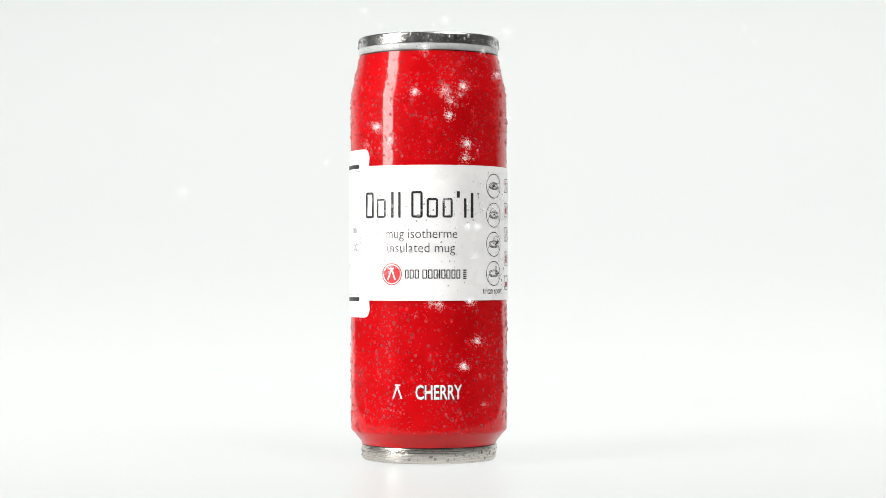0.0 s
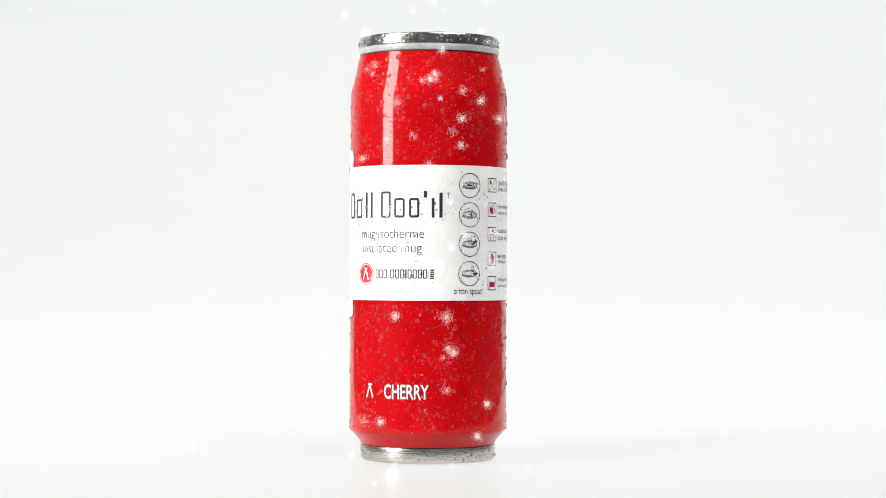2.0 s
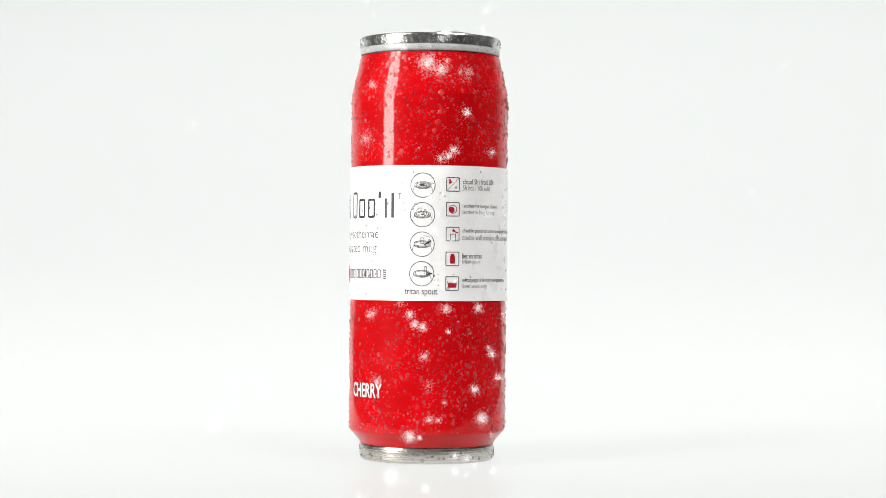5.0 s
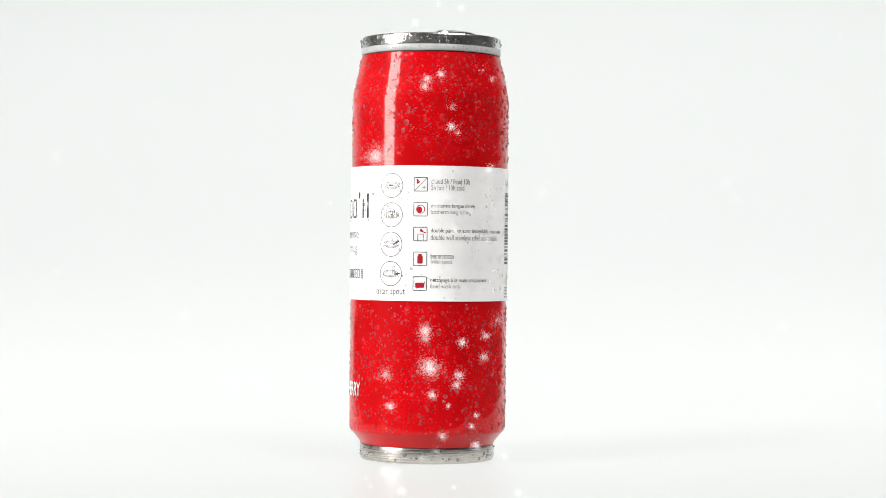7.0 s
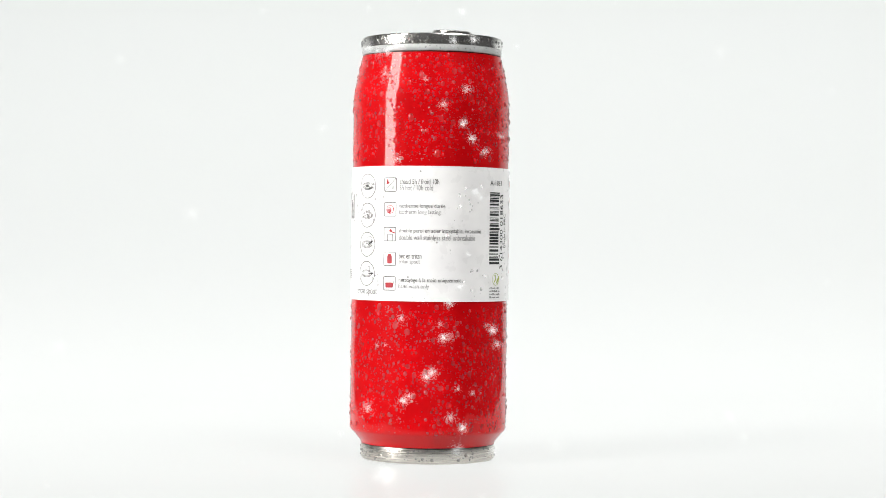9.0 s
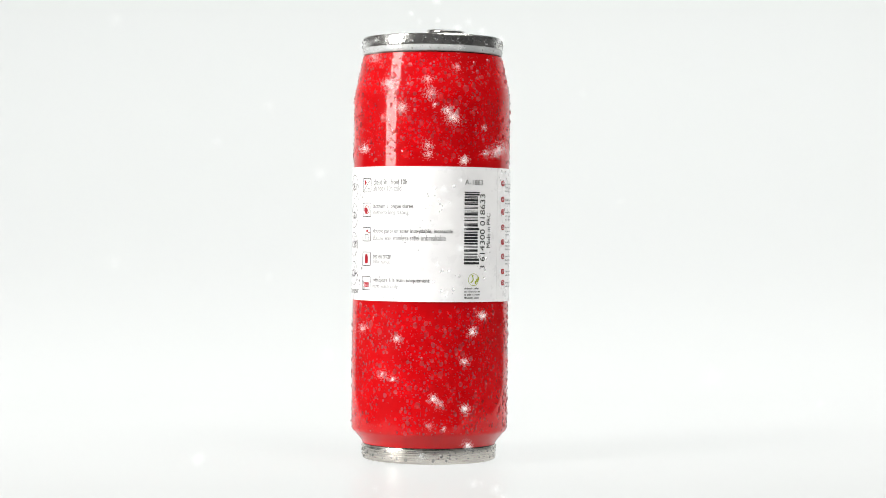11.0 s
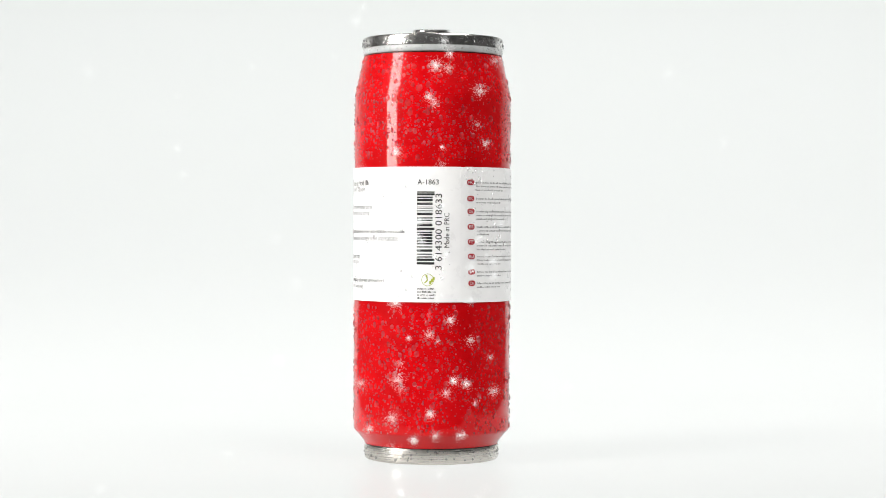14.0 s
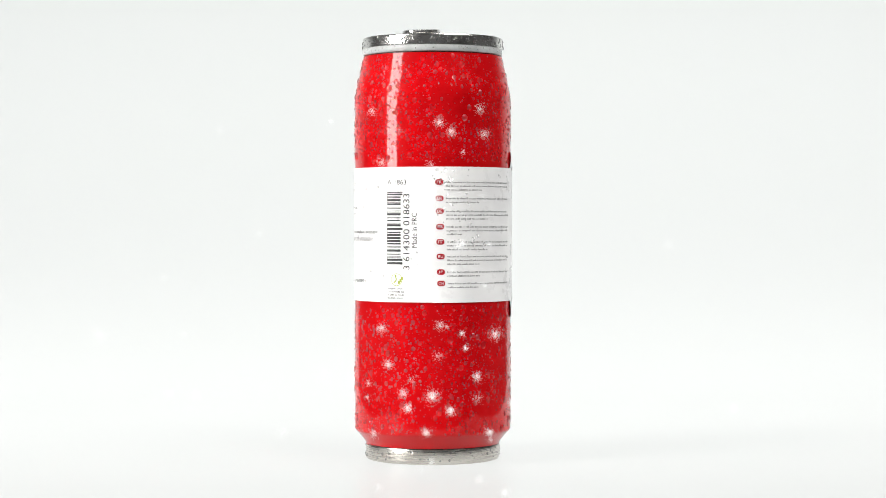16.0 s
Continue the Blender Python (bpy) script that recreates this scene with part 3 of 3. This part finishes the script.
DENSE, LOOSE, FAINT = snow_mesh(1, 11500, 0.60), snow_mesh(2, 6200, 0.64), snow_mesh(3, 3200, 0.70)
falling = []


def flake(kind, size, x, y, z, t, speed, drift):
    """A flake of that size (metres) that passes (x, y, z) at t seconds, sinking and drifting at metres a second."""
    ob = new("snowflake", kind)
    ob.scale = (size,) * 3
    tagged(ob, "small white fluffy snowflake sinking through the air", "snowflake", "falling snowflakes")
    falling.append((ob, x, y, z, t, speed, drift))


def snow(kind, size, x, z, t, speed, drift):
    """A flake in the air before the mug, 0.3 m nearer to the camera; the same fall comes round every ten seconds."""
    for again in (t - 10.0, t, t + 10.0):
        if -1.5 < again < 17.5:
            flake(kind, size, x, -0.3, z, again, speed, drift)


def far_snow():
    """Sparse flakes in the rest of the air, to both sides of the mug."""
    rng = random.Random(5)
    for k in range(44):
        y = rng.uniform(-0.40, -0.2)
        d = 0.885 + y
        x = AXIS + d * rng.choice((-1, -1, 1)) * rng.uniform(0.055, 0.22)
        z = 0.0937 + d * rng.uniform(-0.10, 0.126)
        flake(rng.choice((LOOSE, FAINT, FAINT)), rng.choice((0.0008, 0.0012, 0.0018)), x, y, z, rng.uniform(0, 16), rng.uniform(0.026, 0.045), rng.uniform(-0.002, 0.002))


far_snow()
snow(DENSE, 0.0013, 0.0126, 0.1248, 0.00, 0.0309, -0.0020)
snow(DENSE, 0.0013, 0.0119, 0.0531, 0.25, 0.0236, 0.0012)
snow(FAINT, 0.0013, -0.0173, 0.0937, 0.75, 0.0406, -0.0005)
snow(LOOSE, 0.0013, 0.0075, 0.1072, 0.83, 0.0366, -0.0003)
snow(FAINT, 0.0013, 0.0106, 0.1371, 1.25, 0.0415, 0.0027)
snow(LOOSE, 0.0013, -0.0190, 0.0611, 1.25, 0.0376, -0.0033)
snow(LOOSE, 0.0018, 0.0064, 0.0986, 1.25, 0.0335, 0.0002)
snow(FAINT, 0.0013, 0.0188, 0.1072, 1.50, 0.0300, 0.0007)
snow(LOOSE, 0.0018, 0.0213, 0.1058, 1.50, 0.0346, -0.0021)
snow(DENSE, 0.0013, -0.0175, 0.0929, 1.75, 0.0406, 0.0002)
snow(DENSE, 0.0013, 0.0048, 0.0946, 1.75, 0.0221, -0.0014)
snow(DENSE, 0.0013, -0.0055, 0.0837, 2.00, 0.0283, -0.0013)
snow(DENSE, 0.0013, 0.0120, 0.0923, 2.25, 0.0220, 0.0002)
snow(FAINT, 0.0013, -0.0097, 0.0991, 2.25, 0.0268, 0.0015)
snow(LOOSE, 0.0013, 0.0026, 0.0824, 2.25, 0.0316, 0.0011)
snow(LOOSE, 0.0013, -0.0156, 0.0767, 2.38, 0.0223, -0.0005)
snow(DENSE, 0.0013, 0.0217, 0.1206, 2.50, 0.0232, -0.0007)
snow(DENSE, 0.0018, -0.0064, 0.0739, 2.50, 0.0410, 0.0003)
snow(LOOSE, 0.0013, -0.0184, 0.1039, 2.50, 0.0333, -0.0004)
snow(LOOSE, 0.0008, 0.0182, 0.0762, 2.67, 0.0211, -0.0025)
snow(DENSE, 0.0013, -0.0080, 0.0543, 2.75, 0.0261, 0.0008)
snow(DENSE, 0.0018, 0.0078, 0.0653, 2.75, 0.0385, -0.0004)
snow(FAINT, 0.0013, -0.0048, 0.1019, 2.75, 0.0337, -0.0019)
snow(LOOSE, 0.0008, 0.0035, 0.0956, 2.75, 0.0234, 0.0003)
snow(LOOSE, 0.0013, 0.0092, 0.0968, 2.75, 0.0366, -0.0022)
snow(LOOSE, 0.0008, 0.0114, 0.0639, 3.00, 0.0251, 0.0003)
snow(LOOSE, 0.0013, -0.0144, 0.1169, 3.00, 0.0312, 0.0002)
snow(LOOSE, 0.0013, 0.0125, 0.1036, 3.00, 0.0369, 0.0012)
snow(LOOSE, 0.0018, -0.0103, 0.0749, 3.00, 0.0410, 0.0003)
snow(LOOSE, 0.0018, 0.0025, 0.0581, 3.00, 0.0410, 0.0003)
snow(DENSE, 0.0008, 0.0057, 0.1113, 3.17, 0.0230, 0.0008)
snow(LOOSE, 0.0008, 0.0045, 0.1065, 3.17, 0.0319, 0.0008)
snow(DENSE, 0.0018, -0.0049, 0.0476, 3.25, 0.0422, 0.0025)
snow(LOOSE, 0.0013, 0.0013, 0.0873, 3.25, 0.0252, 0.0001)
snow(DENSE, 0.0013, 0.0082, 0.0712, 3.38, 0.0267, 0.0006)
snow(DENSE, 0.0018, -0.0107, 0.0978, 3.50, 0.0397, 0.0042)
snow(LOOSE, 0.0013, 0.0029, 0.0527, 3.50, 0.0287, 0.0008)
snow(LOOSE, 0.0013, 0.0206, 0.0634, 3.50, 0.0234, -0.0002)
snow(LOOSE, 0.0018, -0.0080, 0.0757, 3.50, 0.0410, 0.0003)
snow(LOOSE, 0.0013, 0.0217, 0.1104, 3.67, 0.0267, 0.0018)
snow(DENSE, 0.0013, 0.0198, 0.0984, 3.75, 0.0341, 0.0017)
snow(FAINT, 0.0013, 0.0042, 0.0846, 3.75, 0.0250, -0.0023)
snow(LOOSE, 0.0013, -0.0029, 0.1009, 3.75, 0.0312, 0.0022)
snow(LOOSE, 0.0018, -0.0101, 0.0526, 3.75, 0.0356, 0.0017)
snow(DENSE, 0.0008, -0.0052, 0.0723, 3.83, 0.0294, 0.0032)
snow(DENSE, 0.0008, 0.0052, 0.1073, 3.83, 0.0198, 0.0032)
snow(DENSE, 0.0013, -0.0031, 0.0371, 4.00, 0.0232, 0.0027)
snow(LOOSE, 0.0008, 0.0195, 0.0616, 4.00, 0.0227, 0.0006)
snow(DENSE, 0.0013, 0.0139, 0.0743, 4.17, 0.0267, 0.0013)
snow(DENSE, 0.0013, 0.0080, 0.0626, 4.25, 0.0401, 0.0012)
snow(DENSE, 0.0013, 0.0161, 0.0916, 4.25, 0.0204, -0.0003)
snow(LOOSE, 0.0008, -0.0162, 0.0917, 4.25, 0.0239, -0.0004)
snow(LOOSE, 0.0008, 0.0186, 0.0829, 4.33, 0.0274, 0.0006)
snow(LOOSE, 0.0013, 0.0180, 0.1169, 4.38, 0.0210, -0.0001)
snow(FAINT, 0.0013, -0.0087, 0.0893, 4.50, 0.0230, 0.0033)
snow(DENSE, 0.0018, 0.0162, 0.0548, 4.75, 0.0447, 0.0033)
snow(FAINT, 0.0013, 0.0045, 0.0976, 4.75, 0.0284, -0.0004)
snow(FAINT, 0.0013, 0.0157, 0.1001, 4.75, 0.0405, 0.0001)
snow(DENSE, 0.0013, -0.0043, 0.0743, 5.00, 0.0232, -0.0020)
snow(DENSE, 0.0013, 0.0064, 0.0760, 5.00, 0.0303, 0.0012)
snow(DENSE, 0.0018, 0.0027, 0.0869, 5.25, 0.0488, -0.0005)
snow(LOOSE, 0.0013, -0.0154, 0.0658, 5.25, 0.0356, 0.0004)
snow(LOOSE, 0.0013, 0.0040, 0.0959, 5.25, 0.0329, 0.0008)
snow(LOOSE, 0.0008, -0.0169, 0.0745, 5.33, 0.0305, 0.0005)
snow(LOOSE, 0.0008, 0.0065, 0.0848, 5.40, 0.0234, 0.0003)
snow(DENSE, 0.0013, -0.0039, 0.0590, 5.50, 0.0247, -0.0020)
snow(DENSE, 0.0013, 0.0000, 0.0550, 5.50, 0.0312, 0.0010)
snow(DENSE, 0.0013, 0.0047, 0.1436, 5.50, 0.0247, -0.0007)
snow(DENSE, 0.0013, 0.0077, 0.1043, 5.50, 0.0339, 0.0012)
snow(LOOSE, 0.0018, 0.0203, 0.0804, 5.67, 0.0360, 0.0023)
snow(DENSE, 0.0013, -0.0107, 0.0595, 6.00, 0.0314, -0.0012)
snow(DENSE, 0.0013, -0.0128, 0.0703, 6.00, 0.0232, 0.0027)
snow(DENSE, 0.0018, 0.0026, 0.1081, 6.00, 0.0387, -0.0024)
snow(LOOSE, 0.0013, 0.0025, 0.0938, 6.00, 0.0267, -0.0023)
snow(FAINT, 0.0018, 0.0184, 0.1000, 6.25, 0.0367, 0.0045)
snow(DENSE, 0.0008, 0.0125, 0.0550, 6.50, 0.0275, 0.0029)
snow(LOOSE, 0.0013, -0.0113, 0.1077, 6.50, 0.0230, 0.0027)
snow(LOOSE, 0.0013, 0.0182, 0.1121, 6.50, 0.0312, 0.0007)
snow(LOOSE, 0.0013, 0.0185, 0.0769, 6.67, 0.0271, -0.0009)
snow(DENSE, 0.0013, 0.0105, 0.0660, 6.75, 0.0389, -0.0012)
snow(LOOSE, 0.0008, 0.0121, 0.1045, 6.75, 0.0237, 0.0009)
snow(DENSE, 0.0013, 0.0023, 0.0505, 7.00, 0.0294, 0.0003)
snow(DENSE, 0.0027, 0.0015, 0.0586, 7.00, 0.0451, 0.0003)
snow(FAINT, 0.0008, -0.0088, 0.1077, 7.00, 0.0212, -0.0014)
snow(FAINT, 0.0013, 0.0019, 0.0837, 7.00, 0.0351, 0.0002)
snow(LOOSE, 0.0018, -0.0115, 0.0566, 7.00, 0.0349, 0.0029)
snow(DENSE, 0.0013, 0.0115, 0.0589, 7.25, 0.0285, 0.0012)
snow(LOOSE, 0.0013, -0.0119, 0.1089, 7.25, 0.0204, 0.0029)
snow(LOOSE, 0.0013, 0.0128, 0.0971, 7.25, 0.0304, -0.0029)
snow(DENSE, 0.0013, 0.0094, 0.0895, 7.33, 0.0292, 0.0011)
snow(DENSE, 0.0013, 0.0015, 0.1231, 7.50, 0.0371, 0.0027)
snow(DENSE, 0.0013, 0.0026, 0.0992, 7.50, 0.0288, -0.0014)
snow(LOOSE, 0.0013, -0.0167, 0.0918, 7.50, 0.0301, -0.0000)
snow(LOOSE, 0.0013, 0.0199, 0.0999, 7.50, 0.0229, 0.0010)
snow(LOOSE, 0.0018, 0.0071, 0.0904, 7.50, 0.0376, 0.0016)
snow(LOOSE, 0.0008, 0.0089, 0.0846, 7.67, 0.0243, 0.0008)
snow(DENSE, 0.0013, 0.0195, 0.0992, 7.75, 0.0236, 0.0005)
snow(LOOSE, 0.0008, -0.0143, 0.0958, 7.75, 0.0245, 0.0002)
snow(DENSE, 0.0013, -0.0062, 0.0794, 7.83, 0.0262, -0.0000)
snow(FAINT, 0.0013, 0.0080, 0.1018, 8.00, 0.0339, -0.0003)
snow(LOOSE, 0.0008, 0.0073, 0.0997, 8.00, 0.0283, -0.0027)
snow(LOOSE, 0.0027, 0.0021, 0.0631, 8.00, 0.0451, 0.0003)
snow(DENSE, 0.0013, 0.0063, 0.1059, 8.17, 0.0338, 0.0012)
snow(DENSE, 0.0027, -0.0132, 0.0621, 8.25, 0.0471, 0.0008)
snow(DENSE, 0.0013, -0.0002, 0.0957, 8.50, 0.0322, -0.0007)
snow(DENSE, 0.0013, -0.0007, 0.1189, 8.50, 0.0278, 0.0013)
snow(LOOSE, 0.0008, 0.0147, 0.1051, 8.50, 0.0259, -0.0036)
snow(FAINT, 0.0008, 0.0186, 0.0772, 8.75, 0.0235, -0.0008)
snow(FAINT, 0.0013, 0.0217, 0.1352, 8.75, 0.0328, 0.0027)
snow(LOOSE, 0.0013, 0.0043, 0.1120, 8.83, 0.0296, 0.0001)
snow(LOOSE, 0.0013, 0.0166, 0.0982, 9.25, 0.0423, -0.0012)
snow(LOOSE, 0.0013, -0.0087, 0.1099, 9.33, 0.0320, -0.0023)
snow(DENSE, 0.0013, 0.0143, 0.0944, 9.50, 0.0320, -0.0016)
snow(FAINT, 0.0013, 0.0023, 0.0959, 9.50, 0.0365, -0.0006)
snow(LOOSE, 0.0013, 0.0165, 0.1070, 9.50, 0.0310, -0.0032)
snow(DENSE, 0.0013, 0.0151, 0.1088, 9.67, 0.0262, 0.0015)
snow(DENSE, 0.0013, 0.0126, 0.1053, 9.83, 0.0309, 0.0014)
snow(DENSE, 0.0008, -0.0100, 0.0805, 10.00, 0.0253, 0.0006)
snow(LOOSE, 0.0013, 0.0061, 0.1012, 10.25, 0.0282, 0.0003)
snow(DENSE, 0.0013, -0.0067, 0.0752, 10.67, 0.0245, -0.0048)
snow(LOOSE, 0.0008, 0.0041, 0.0844, 11.17, 0.0275, 0.0017)
snow(LOOSE, 0.0013, 0.0115, 0.0898, 11.50, 0.0205, -0.0004)


def motions():
    # the turntable: one steady turn; the mug stands a little off its axis and leans slightly
    lean = Matrix.Translation((-0.00071, -0.00176, 0.0004)) @ Matrix.Rotation(-radians(0.665), 4, "X") @ Matrix.Rotation(-radians(0.083), 4, "Y")
    walk(mug, [(t * 0.5, pose(0, 0, 0, 0, 0, -(0.43 + 11.648 * t * 0.5)) @ lean) for t in range(33)])
    # the snow sinks steadily past the front edge of the sweep
    for ob, x, y, z, t, speed, drift in falling:
        walk(ob, [(0.0, pose(x - drift * t, y, z + speed * t)), (16.0, pose(x + drift * (16.0 - t), y, z - speed * (16.0 - t)))])


motions()
